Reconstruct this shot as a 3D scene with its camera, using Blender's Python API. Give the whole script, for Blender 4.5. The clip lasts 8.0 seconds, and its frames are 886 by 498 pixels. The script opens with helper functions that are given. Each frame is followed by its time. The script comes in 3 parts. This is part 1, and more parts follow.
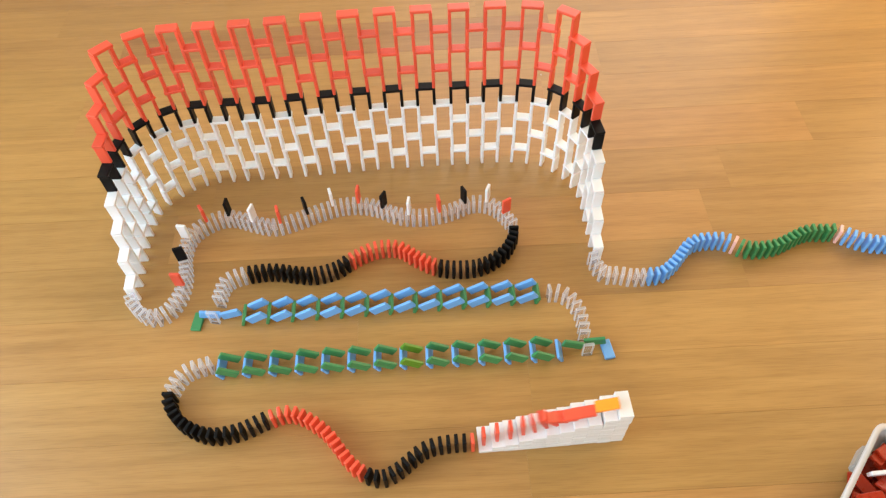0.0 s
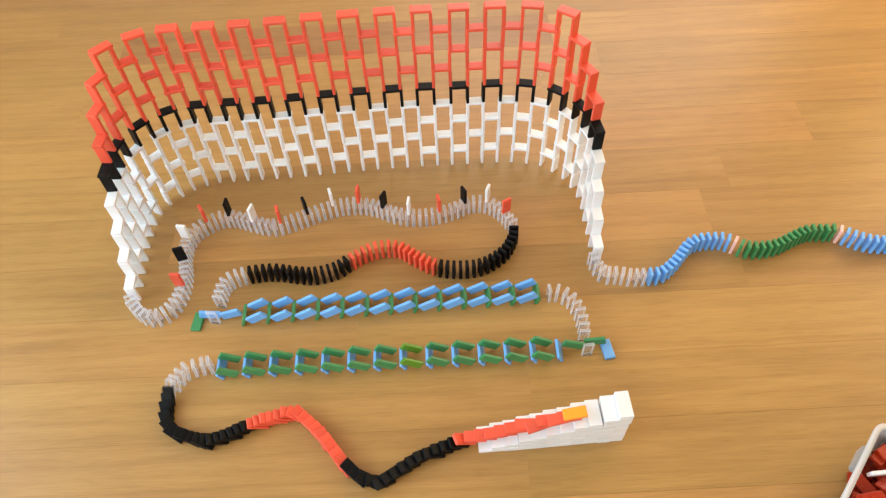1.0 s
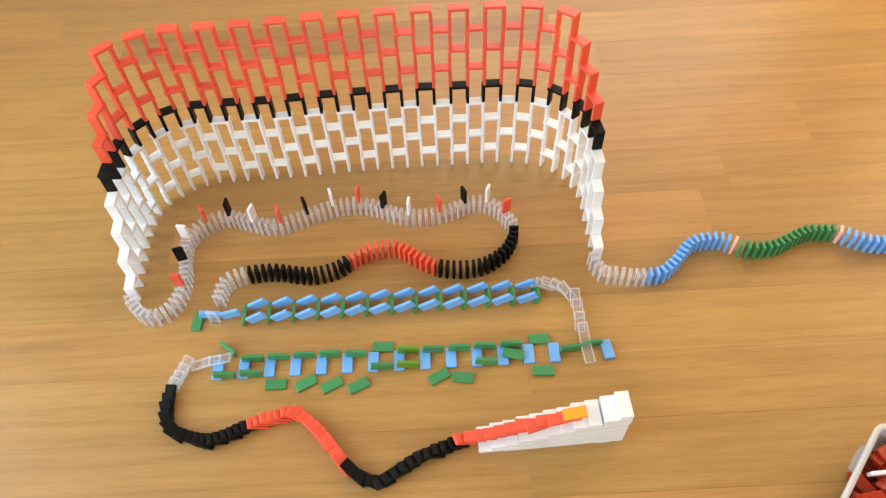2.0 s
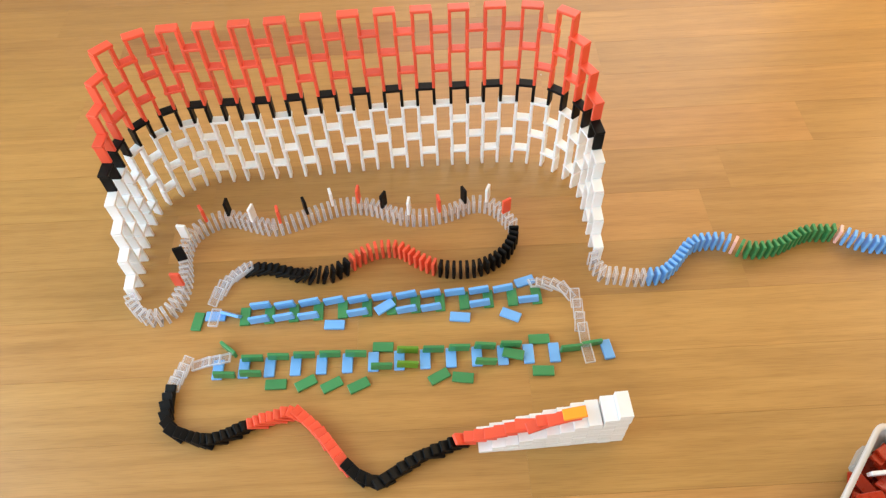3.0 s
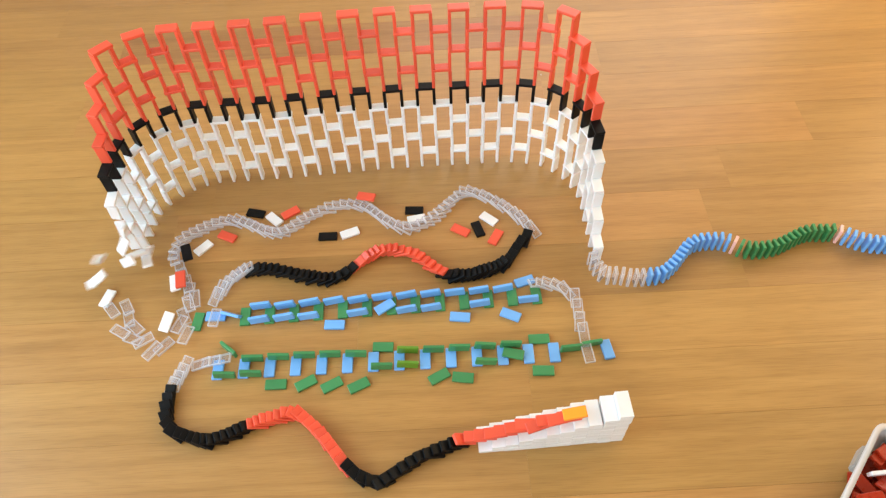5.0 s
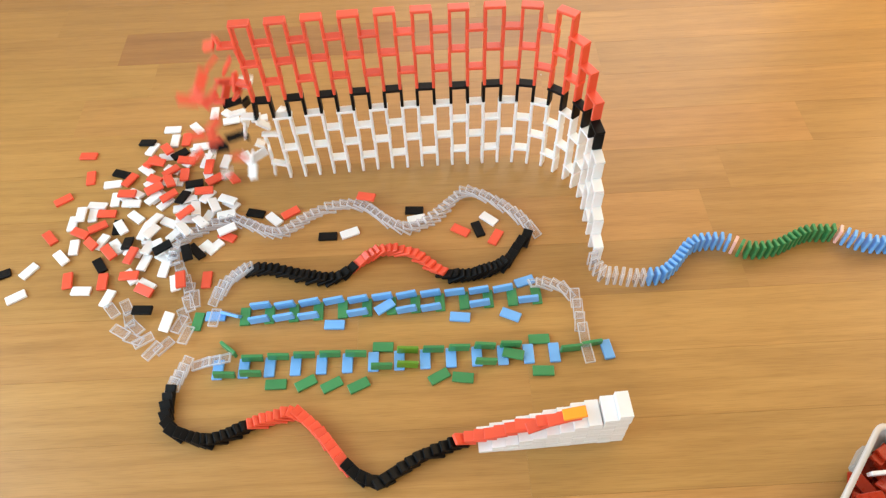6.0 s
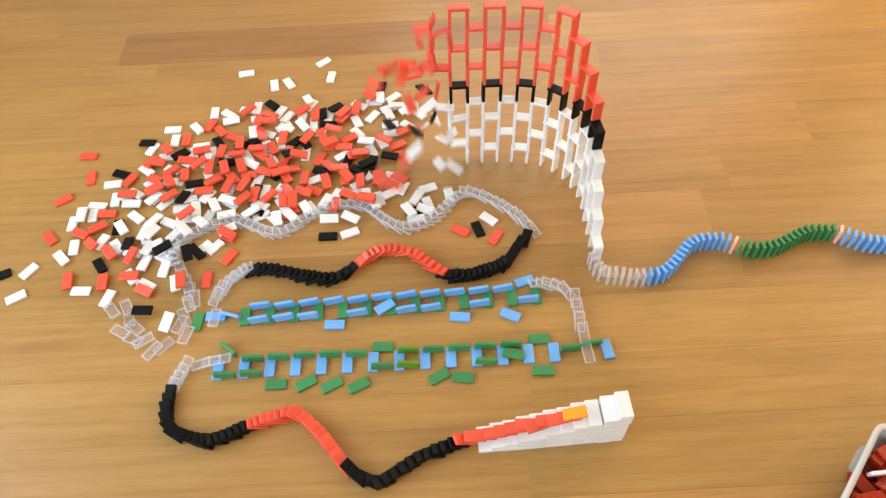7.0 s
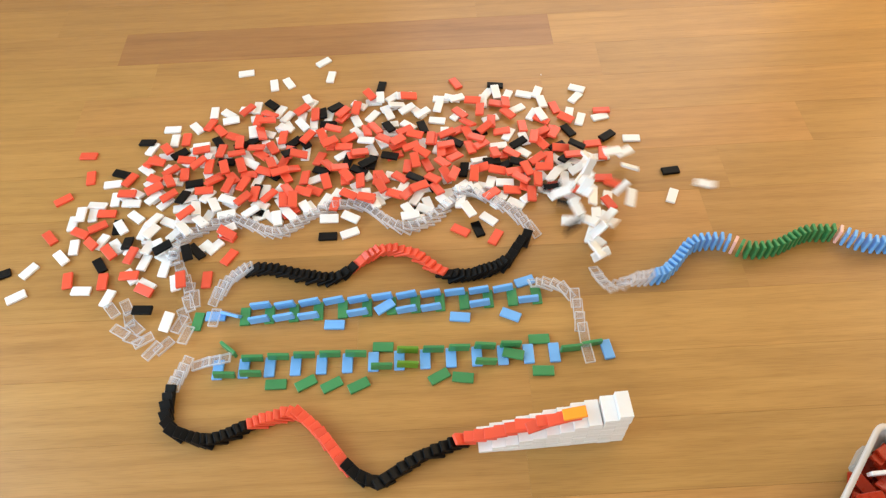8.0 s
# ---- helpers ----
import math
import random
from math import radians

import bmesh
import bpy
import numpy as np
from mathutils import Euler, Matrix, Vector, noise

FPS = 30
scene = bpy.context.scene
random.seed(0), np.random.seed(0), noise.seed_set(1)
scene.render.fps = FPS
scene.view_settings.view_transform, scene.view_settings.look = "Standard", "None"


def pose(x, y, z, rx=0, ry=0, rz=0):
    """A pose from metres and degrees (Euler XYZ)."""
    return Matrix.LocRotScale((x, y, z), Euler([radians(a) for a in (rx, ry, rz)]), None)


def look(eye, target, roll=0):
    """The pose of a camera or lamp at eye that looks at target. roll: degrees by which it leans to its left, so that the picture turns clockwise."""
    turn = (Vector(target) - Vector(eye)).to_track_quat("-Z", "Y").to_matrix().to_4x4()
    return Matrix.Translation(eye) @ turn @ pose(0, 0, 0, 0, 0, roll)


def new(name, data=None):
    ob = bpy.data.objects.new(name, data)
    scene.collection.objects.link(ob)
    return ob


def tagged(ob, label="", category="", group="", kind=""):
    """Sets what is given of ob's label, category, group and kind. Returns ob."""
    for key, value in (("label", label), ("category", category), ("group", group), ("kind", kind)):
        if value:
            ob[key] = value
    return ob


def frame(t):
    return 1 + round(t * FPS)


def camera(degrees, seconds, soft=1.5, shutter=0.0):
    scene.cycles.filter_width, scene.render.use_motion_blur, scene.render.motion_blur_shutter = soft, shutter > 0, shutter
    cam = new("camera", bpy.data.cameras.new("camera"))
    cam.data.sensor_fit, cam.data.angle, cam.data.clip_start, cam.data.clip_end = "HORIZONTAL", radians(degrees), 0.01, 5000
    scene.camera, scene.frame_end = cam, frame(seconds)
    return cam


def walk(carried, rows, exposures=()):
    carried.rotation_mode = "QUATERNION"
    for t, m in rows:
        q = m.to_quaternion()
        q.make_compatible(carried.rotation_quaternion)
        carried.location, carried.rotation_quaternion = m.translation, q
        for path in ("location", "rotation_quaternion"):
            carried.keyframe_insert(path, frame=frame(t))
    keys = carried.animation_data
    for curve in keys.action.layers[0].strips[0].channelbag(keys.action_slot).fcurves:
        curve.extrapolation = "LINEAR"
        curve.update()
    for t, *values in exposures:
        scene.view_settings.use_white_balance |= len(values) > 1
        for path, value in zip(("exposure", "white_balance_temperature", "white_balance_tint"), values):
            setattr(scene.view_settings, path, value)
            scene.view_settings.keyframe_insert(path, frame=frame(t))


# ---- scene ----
cam = camera(63.35, 8.0, soft=1.3, shutter=0.7)
EYE = (0.0, 0.0, 1.463)
AIM = (0.0, 0.5899, 1.463 - 0.8075)
walk(cam, [(0.0, look(EYE, AIM, -2.56)), (8.0, look(EYE, AIM, -2.56))], exposures=[(0.0, 0.57), (4.7, 0.57), (7.0, 0.5), (8.0, 0.44)])

# ---- daylight: sky, sun, lamps in unseen window openings ----
world = bpy.data.worlds.new("world")
scene.world = world
world.use_nodes = True
wn, wl = world.node_tree.nodes, world.node_tree.links
sky = wn.new("ShaderNodeTexSky")
sky.sky_type, sky.sun_disc = "NISHITA", False
sky.sun_elevation, sky.sun_rotation = radians(38), radians(205)
wl.new(sky.outputs[0], wn["Background"].inputs[0])
wn["Background"].inputs[1].default_value = 0.12

sun = new("sun", bpy.data.lights.new("sun", "SUN"))
sun.data.energy, sun.data.angle, sun.data.color = 0.2, radians(12), (1.0, 0.95, 0.88)
sun.matrix_basis = look((-1.5, -4.0, 4.5), (0, 0.8, 0))

# room: inner faces
RX0, RX1, RY0, RY1, RH = -2.6, 2.6, -2.2, 3.5, 2.5


def window_light(name, eye, target, w, h, energy, colour):
    ob = new(name, bpy.data.lights.new(name, "AREA"))
    ob.data.shape, ob.data.size, ob.data.size_y = "RECTANGLE", w, h
    ob.data.energy, ob.data.color = energy, colour
    ob.matrix_basis = look(eye, target)
    return ob


# unseen windows: far one inferred from the sheen; behind and both sides added to balance brightness and tint
window_light("window_light", (0.9, RY1 + 0.02, 1.55), (0.9, 0, 1.55), 2.2, 1.3, 24, (1.0, 0.9, 0.76))
window_light("window_light", (-1.2, RY0 - 0.02, 1.5), (-1.2, 3, 1.5), 2.4, 1.5, 24, (0.94, 0.98, 1.0))
window_light("window_light", (RX0 - 0.02, 0.2, 1.5), (3, 0.2, 1.5), 2.8, 1.5, 62, (0.66, 0.87, 1.0))
window_light("window_light", (RX1 + 0.02, 2.0, 1.5), (-3, 2.0, 1.5), 1.8, 1.3, 31, (1.0, 0.74, 0.4))


# ---- materials ----
def material(name):
    m = bpy.data.materials.new(name)
    m.use_nodes = True
    return m, m.node_tree.nodes, m.node_tree.links, m.node_tree.nodes["Principled BSDF"]


def plastic(name, colour, rough=0.32, spread=0.05, sub=0.0, spec=0.5):
    m, n, l, b = material(name)
    info = n.new("ShaderNodeObjectInfo")
    hsv = n.new("ShaderNodeHueSaturation")
    hsv.inputs["Color"].default_value = (*colour, 1)
    ramp = n.new("ShaderNodeMapRange")
    ramp.inputs[3].default_value, ramp.inputs[4].default_value = 1 - spread, 1 + spread
    l.new(info.outputs["Random"], ramp.inputs[0])
    l.new(ramp.outputs[0], hsv.inputs["Value"])
    geo = n.new("ShaderNodeTexCoord")
    nz = n.new("ShaderNodeTexNoise")
    nz.inputs["Scale"].default_value, nz.inputs["Detail"].default_value = 90, 4
    l.new(geo.outputs["Object"], nz.inputs["Vector"])
    rr = n.new("ShaderNodeMapRange")
    rr.inputs[3].default_value, rr.inputs[4].default_value = rough - 0.08, rough + 0.1
    l.new(nz.outputs[0], rr.inputs[0])
    l.new(rr.outputs[0], b.inputs["Roughness"])
    bump = n.new("ShaderNodeBump")
    bump.inputs["Strength"].default_value, bump.inputs["Distance"].default_value = 0.12, 0.0006
    l.new(nz.outputs[0], bump.inputs["Height"])
    l.new(bump.outputs[0], b.inputs["Normal"])
    l.new(hsv.outputs[0], b.inputs["Base Color"])
    b.inputs["Specular IOR Level"].default_value = spec
    if sub:
        b.inputs["Subsurface Weight"].default_value = sub
        b.inputs["Subsurface Radius"].default_value = (0.004, 0.003, 0.003)
        b.inputs["Subsurface Scale"].default_value = 1.0
    return m


MAT = {
    "white": plastic("white_plastic", (0.82, 0.825, 0.84), 0.3, 0.04, sub=0.5),
    "black": plastic("black_plastic", (0.004, 0.004, 0.0045), 0.5, 0.2, spec=0.16),
    "red": plastic("red_plastic", (0.77, 0.092, 0.045), 0.34, 0.1),
    "orange": plastic("orange_plastic", (0.95, 0.34, 0.02), 0.34),
    "blue": plastic("blue_plastic", (0.16, 0.42, 0.86), 0.32, 0.05),
    "green": plastic("green_plastic", (0.045, 0.24, 0.085), 0.34, 0.1),
    "lime": plastic("lime_plastic", (0.11, 0.27, 0.02), 0.34),
    # deep red with the shade inside the box put into its colour
    "deep_shaded_red": plastic("deep_shaded_red_plastic", (0.4, 0.028, 0.007), 0.28, 0.1, spec=0.3),
    "pink": plastic("pink_plastic", (0.85, 0.5, 0.46), 0.32),
}


def clear_plastic(name, body):
    """Clear moulded plastic: mostly see-through, with a milky body and a gloss on its faces."""
    m, n, l, b = material(name)
    b.inputs["Base Color"].default_value = (0.8, 0.85, 0.95, 1)
    b.inputs["IOR"].default_value = 1.5
    tc = n.new("ShaderNodeTexCoord")
    nz = n.new("ShaderNodeTexNoise")
    nz.inputs["Scale"].default_value = 60
    l.new(tc.outputs["Object"], nz.inputs["Vector"])
    rr = n.new("ShaderNodeMapRange")
    rr.inputs[3].default_value, rr.inputs[4].default_value = 0.1, 0.25
    l.new(nz.outputs[0], rr.inputs[0])
    l.new(rr.outputs[0], b.inputs["Roughness"])
    see = n.new("ShaderNodeBsdfTransparent")
    see.inputs[0].default_value = (0.985, 0.98, 0.985, 1)
    mix = n.new("ShaderNodeMixShader")
    mix.inputs[0].default_value = body
    l.new(see.outputs[0], mix.inputs[1])
    glow = n.new("ShaderNodeBsdfTranslucent")
    glow.inputs[0].default_value = (0.92, 0.95, 1.0, 1)
    both = n.new("ShaderNodeMixShader")
    both.inputs[0].default_value = 0.4
    l.new(b.outputs[0], both.inputs[1])
    l.new(glow.outputs[0], both.inputs[2])
    l.new(both.outputs[0], mix.inputs[2])
    l.new(mix.outputs[0], n["Material Output"].inputs[0])
    return m


MAT["clear"] = clear_plastic("clear_plastic", 0.13)
# milkier copies that paint the bright glint along sides and edges
CLEAR_SIDE_GLINT = clear_plastic("clear_plastic_side_glint", 0.4)
CLEAR_EDGE_GLINT = clear_plastic("clear_plastic_edge_glint", 0.55)


def oak(name, dark=(0.37, 0.195, 0.056), mid=(0.422, 0.227, 0.066), light=(0.456, 0.253, 0.077)):
    m, n, l, b = material(name)
    info = n.new("ShaderNodeObjectInfo")
    tc = n.new("ShaderNodeTexCoord")
    off = n.new("ShaderNodeVectorMath")
    off.operation = "MULTIPLY_ADD"
    l.new(info.outputs["Random"], off.inputs[0])
    off.inputs[1].default_value = (37, 53, 0)
    l.new(tc.outputs["Object"], off.inputs[2])

    def stretched(sx, sy, scale, detail, distort):
        mp = n.new("ShaderNodeMapping")
        mp.inputs["Scale"].default_value = (sx, sy, 1)
        l.new(off.outputs[0], mp.inputs["Vector"])
        t = n.new("ShaderNodeTexNoise")
        t.inputs["Scale"].default_value, t.inputs["Detail"].default_value = scale, detail
        t.inputs["Distortion"].default_value = distort
        l.new(mp.outputs[0], t.inputs["Vector"])
        return t.outputs[0]

    figure = stretched(0.7, 11, 2.2, 6, 1.0)
    grain = stretched(2.5, 60, 6, 5, 0.4)
    stain = stretched(2.0, 5, 1.3, 3, 0.8)

    def ramp(src, stops):
        r = n.new("ShaderNodeValToRGB")
        r.color_ramp.elements[0].position, r.color_ramp.elements[0].color = stops[0]
        r.color_ramp.elements[1].position, r.color_ramp.elements[1].color = stops[-1]
        for p, c in stops[1:-1]:
            r.color_ramp.elements.new(p).color = c
        l.new(src, r.inputs[0])
        return r.outputs[0]

    mp = n.new("ShaderNodeMapping")
    mp.inputs["Scale"].default_value = (0.9, 11, 1)
    l.new(off.outputs[0], mp.inputs["Vector"])
    rings = n.new("ShaderNodeTexWave")
    rings.wave_type, rings.bands_direction = "BANDS", "Y"
    rings.inputs["Scale"].default_value, rings.inputs["Distortion"].default_value = 0.9, 7.0
    rings.inputs["Detail"].default_value, rings.inputs["Detail Scale"].default_value = 2.5, 0.55
    l.new(mp.outputs[0], rings.inputs["Vector"])
    base = ramp(figure, [(0.28, (*dark, 1)), (0.5, (*mid, 1)), (0.72, (*light, 1))])
    fine = ramp(grain, [(0.3, (0.8, 0.78, 0.74, 1)), (0.55, (1, 1, 1, 1))])
    mul = n.new("ShaderNodeMix")
    mul.data_type, mul.blend_type = "RGBA", "MULTIPLY"
    mul.inputs["Factor"].default_value = 0.75
    l.new(base, mul.inputs[6])
    l.new(fine, mul.inputs[7])
    st = ramp(stain, [(0.35, (0.86, 0.84, 0.8, 1)), (0.6, (1.05, 1.04, 1.02, 1))])
    mul2 = n.new("ShaderNodeMix")
    mul2.data_type, mul2.blend_type = "RGBA", "MULTIPLY"
    mul2.inputs["Factor"].default_value = 0.45
    l.new(mul.outputs[2], mul2.inputs[6])
    l.new(st, mul2.inputs[7])
    rg = ramp(rings.outputs["Fac"], [(0.0, (0.9, 0.88, 0.84, 1)), (0.35, (1, 1, 1, 1))])
    mul3 = n.new("ShaderNodeMix")
    mul3.data_type, mul3.blend_type = "RGBA", "MULTIPLY"
    mul3.inputs["Factor"].default_value = 0.5
    l.new(mul2.outputs[2], mul3.inputs[6])
    l.new(rg, mul3.inputs[7])
    hsv = n.new("ShaderNodeHueSaturation")
    vr = n.new("ShaderNodeMapRange")
    vr.inputs[3].default_value, vr.inputs[4].default_value = 0.92, 1.08
    l.new(info.outputs["Random"], vr.inputs[0])
    l.new(vr.outputs[0], hsv.inputs["Value"])
    wn2 = n.new("ShaderNodeTexWhiteNoise")
    wn2.noise_dimensions = "1D"
    l.new(info.outputs["Random"], wn2.inputs["W"])
    hr = n.new("ShaderNodeMapRange")
    hr.inputs[3].default_value, hr.inputs[4].default_value = 0.496, 0.503
    l.new(wn2.outputs[0], hr.inputs[0])
    l.new(hr.outputs[0], hsv.inputs["Hue"])
    l.new(mul3.outputs[2], hsv.inputs["Color"])
    l.new(hsv.outputs[0], b.inputs["Base Color"])
    rr = n.new("ShaderNodeMapRange")
    rr.inputs[3].default_value, rr.inputs[4].default_value = 0.3, 0.42
    l.new(grain, rr.inputs[0])
    l.new(rr.outputs[0], b.inputs["Roughness"])
    bump = n.new("ShaderNodeBump")
    bump.inputs["Strength"].default_value, bump.inputs["Distance"].default_value = 0.12, 0.001
    l.new(grain, bump.inputs["Height"])
    l.new(bump.outputs[0], b.inputs["Normal"])
    return m


def plaster(name, colour):
    m, n, l, b = material(name)
    tc = n.new("ShaderNodeTexCoord")
    nz = n.new("ShaderNodeTexNoise")
    nz.inputs["Scale"].default_value, nz.inputs["Detail"].default_value = 14, 8
    l.new(tc.outputs["Object"], nz.inputs["Vector"])
    r = n.new("ShaderNodeValToRGB")
    r.color_ramp.elements[0].color = (*[c * 0.94 for c in colour], 1)
    r.color_ramp.elements[1].color = (*colour, 1)
    l.new(nz.outputs[0], r.inputs[0])
    l.new(r.outputs[0], b.inputs["Base Color"])
    bump = n.new("ShaderNodeBump")
    bump.inputs["Strength"].default_value, bump.inputs["Distance"].default_value = 0.2, 0.002
    l.new(nz.outputs[0], bump.inputs["Height"])
    l.new(bump.outputs[0], b.inputs["Normal"])
    b.inputs["Roughness"].default_value = 0.85
    return m


OAK = oak("oak_plank")
RED_OAK = oak("red_oak_plank", (0.3, 0.137, 0.046), (0.36, 0.172, 0.058), (0.395, 0.197, 0.067))
PLASTER = plaster("wall_paint", (0.8, 0.78, 0.74))
# tan chosen only to bounce warm light onto the floor's right side
TAN_BOUNCE = plaster("tan_bounce_paint", (0.74, 0.55, 0.34))
JOINT = plaster("joint_underlay", (0.34, 0.19, 0.06))


# ---- mesh helpers ----
def box_into(bm, x0, x1, y0, y1, z0, z1):
    v = [bm.verts.new((x, y, z)) for x in (x0, x1) for y in (y0, y1) for z in (z0, z1)]
    for f in ((0, 1, 3, 2), (4, 6, 7, 5), (0, 4, 5, 1), (2, 3, 7, 6), (0, 2, 6, 4), (1, 5, 7, 3)):
        bm.faces.new([v[i] for i in f])


def mesh_of(bm, name, mat, smooth=False):
    me = bpy.data.meshes.new(name)
    bmesh.ops.recalc_face_normals(bm, faces=bm.faces)
    bm.to_mesh(me)
    bm.free()
    me.materials.append(mat)
    if smooth:
        me.polygons.foreach_set("use_smooth", [True] * len(me.polygons))
    return me


def part(name, bm, mat, parent, label="", smooth=False):
    ob = new(name, mesh_of(bm, name, mat, smooth))
    ob.parent = parent
    if label:
        ob["label"] = label
    return ob


# ---- the room: slab, unseen walls with assumed window openings, unseen ceiling ----
bm = bmesh.new()
box_into(bm, RX0 - 0.2, RX1 + 0.2, RY0 - 0.2, RY1 + 0.2, -0.2, -0.008)
floor = tagged(new("floor", mesh_of(bm, "floor", JOINT)), "honey-coloured oak laminate floor of long planks", "floor", kind="structure")


def wall_with_opening(name, axis, at, thick, lo, hi, o0, o1, z0, z1, paint=PLASTER, tone="off-white"):
    bm = bmesh.new()
    for a0, a1, b0, b1 in ((lo, o0, -0.01, RH), (o1, hi, -0.01, RH), (o0, o1, -0.01, z0), (o0, o1, z1, RH)):
        if axis == "y":
            box_into(bm, a0, a1, min(at, at + thick), max(at, at + thick), b0, b1)
        else:
            box_into(bm, min(at, at + thick), max(at, at + thick), a0, a1, b0, b1)
    return tagged(new(name, mesh_of(bm, name, paint)), "plain " + tone + " painted room wall with an assumed window opening", "wall", kind="structure")


wall_with_opening("wall_north", "y", RY1, 0.2, RX0 - 0.2, RX1 + 0.2, -0.2, 2.0, 0.9, 2.2)
wall_with_opening("wall_south", "y", RY0, -0.2, RX0 - 0.2, RX1 + 0.2, -2.4, 0.0, 0.75, 2.25)
wall_with_opening("wall_west", "x", RX0, -0.2, RY0, RY1, -1.2, 1.6, 0.75, 2.25)
# the unseen east wall serves as a warm reflector
wall_with_opening("wall_east", "x", RX1, 0.2, RY0, RY1, 1.1, 2.9, 0.85, 2.15, TAN_BOUNCE, "light-bouncing warm tan")
bm = bmesh.new()
box_into(bm, RX0 - 0.2, RX1 + 0.2, RY0 - 0.2, RY1 + 0.2, RH, RH + 0.2)
tagged(new("ceiling", mesh_of(bm, "ceiling", PLASTER)), "plain off-white painted ceiling", "ceiling", kind="structure")

# ---- dominoes ----
DT, DW, DL = 0.0075, 0.024, 0.048


def domino_mesh(colour):
    bm = bmesh.new()
    box_into(bm, -DT / 2, DT / 2, -DW / 2, DW / 2, -DL / 2, DL / 2)
    bmesh.ops.bevel(bm, geom=bm.edges[:], offset=0.0017, segments=2, profile=0.5, affect="EDGES")
    me = mesh_of(bm, "domino", MAT[colour])
    if colour == "clear":
        # milkier rounded edges and narrow sides stand in for the light they catch
        me.materials.append(CLEAR_SIDE_GLINT)
        me.materials.append(CLEAR_EDGE_GLINT)
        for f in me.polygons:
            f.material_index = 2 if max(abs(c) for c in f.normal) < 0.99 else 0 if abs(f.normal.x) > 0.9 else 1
    return me


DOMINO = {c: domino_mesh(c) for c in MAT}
MOVES = []
FINISH = {"clear": "transparent colourless plastic", "white": "glossy white plastic", "black": "black plastic", "red": "bright red-orange plastic",
          "orange": "orange plastic", "blue": "sky-blue plastic", "green": "dark green plastic", "lime": "yellow-green plastic", "pink": "pale pink plastic"}


def domino(colour, m, where, group, rows=None):
    ob = new("domino", DOMINO[colour])
    ob.matrix_basis = m
    tagged(ob, FINISH[colour] + " domino " + where, "domino", group)
    if rows:
        MOVES.append((ob, rows))
    return ob


def tipped(x, y, yaw, deg, z=0.0, edge=False):
    """A domino on end (or on its long edge) whose front lower edge is at x, y, leaning forward along yaw."""
    m = pose(x, y, z, 0, 0, yaw) @ pose(0, 0, 0, 0, deg, 0) @ pose(-DT / 2, 0, (DW if edge else DL) / 2)
    return m @ pose(0, 0, 0, 90, 0, 0) if edge else m


def lying(x, y, z, yaw, pitch=0.0, bank=0.0):
    return pose(x, y, z, 0, 0, yaw) @ pose(0, 0, 0, bank, pitch, 0) @ pose(0, 0, 0, 0, 90, 0)


def on_edge(x, y, z, yaw, pitch=0.0, lean=0.0):
    """On its long edge, length along yaw; pitch raises the far end."""
    return pose(x, y, z, 0, 0, yaw) @ pose(0, 0, 0, lean, -pitch, 0) @ pose(0, 0, 0, 90, 0, 0) @ pose(0, 0, 0, 0, 90, 0)


def timed(f, t0, dur, steps=(0.0, 0.4, 0.7, 1.0)):
    """Rows of a move f(0..1) that begins at t0 and takes dur, cut to the clip."""
    rows = [(0.0, f(min(1.0, max(0.0, -t0 / dur))))]
    for s in steps:
        t = t0 + s * dur
        if rows[-1][0] + 0.034 < t < 7.96:
            rows.append((t, f(s)))
    rows.append((8.0, f(min(1.0, max(0.0, (8.0 - t0) / dur)))))
    return rows


def spline(points, n):
    """n points at even steps along a smooth curve, with headings."""
    p = np.array(points, float)
    q = np.vstack([2 * p[0] - p[1], p, 2 * p[-1] - p[-2]])
    out = []
    for i in range(1, len(q) - 2):
        for u in np.linspace(0, 1, 12, endpoint=False):
            a, b, c, d = q[i - 1:i + 3]
            out.append(0.5 * (2 * b + (c - a) * u + (2 * a - 5 * b + 4 * c - d) * u * u + (3 * b - a - 3 * c + d) * u ** 3))
    out = np.array(out + [p[-1]])
    s = np.r_[0, np.cumsum(np.linalg.norm(np.diff(out, axis=0), axis=1))]
    at = np.linspace(0, s[-1], n)
    x, y = np.interp(at, s, out[:, 0]), np.interp(at, s, out[:, 1])
    e = 0.008
    hx = np.interp(at + e, s, out[:, 0]) - np.interp(at - e, s, out[:, 0])
    hy = np.interp(at + e, s, out[:, 1]) - np.interp(at - e, s, out[:, 1])
    back = np.maximum(at - 0.035, 0)
    lx = np.interp(back + e, s, out[:, 0]) - np.interp(back - e, s, out[:, 0])
    ly = np.interp(back + e, s, out[:, 1]) - np.interp(back - e, s, out[:, 1])
    return [(x[i], y[i], math.degrees(math.atan2(hy[i], hx[i])), at[i], math.degrees(math.atan2(ly[i], lx[i]))) for i in range(n)]


def along(fallen, n):
    """Where the upper ends of a fallen line lie: (index, x, y) rows joined by straight runs, with the heading of each domino."""
    idx = [p[0] for p in fallen]
    x, y = [p[1] for p in fallen], [p[2] for p in fallen]
    i = np.arange(n, dtype=float)

    def at(k):
        head = np.minimum(k - idx[0], 0)
        return (np.interp(k, idx, x) + head * (x[1] - x[0]) / (idx[1] - idx[0]), np.interp(k, idx, y) + head * (y[1] - y[0]) / (idx[1] - idx[0]))
    fx, fy = at(i)
    bx, by = at(i - 2.2)
    nx, ny = at(np.minimum(i + 0.7, n - 1))
    px, py = at(i - 0.7)
    gap = np.hypot(nx - px, ny - py) / np.maximum(np.minimum(i + 0.7, n - 1) - i + 0.7, 0.1)
    return [(fx[k], fy[k], math.degrees(math.atan2(fy[k] - by[k], fx[k] - bx[k])), gap[k]) for k in range(n)]


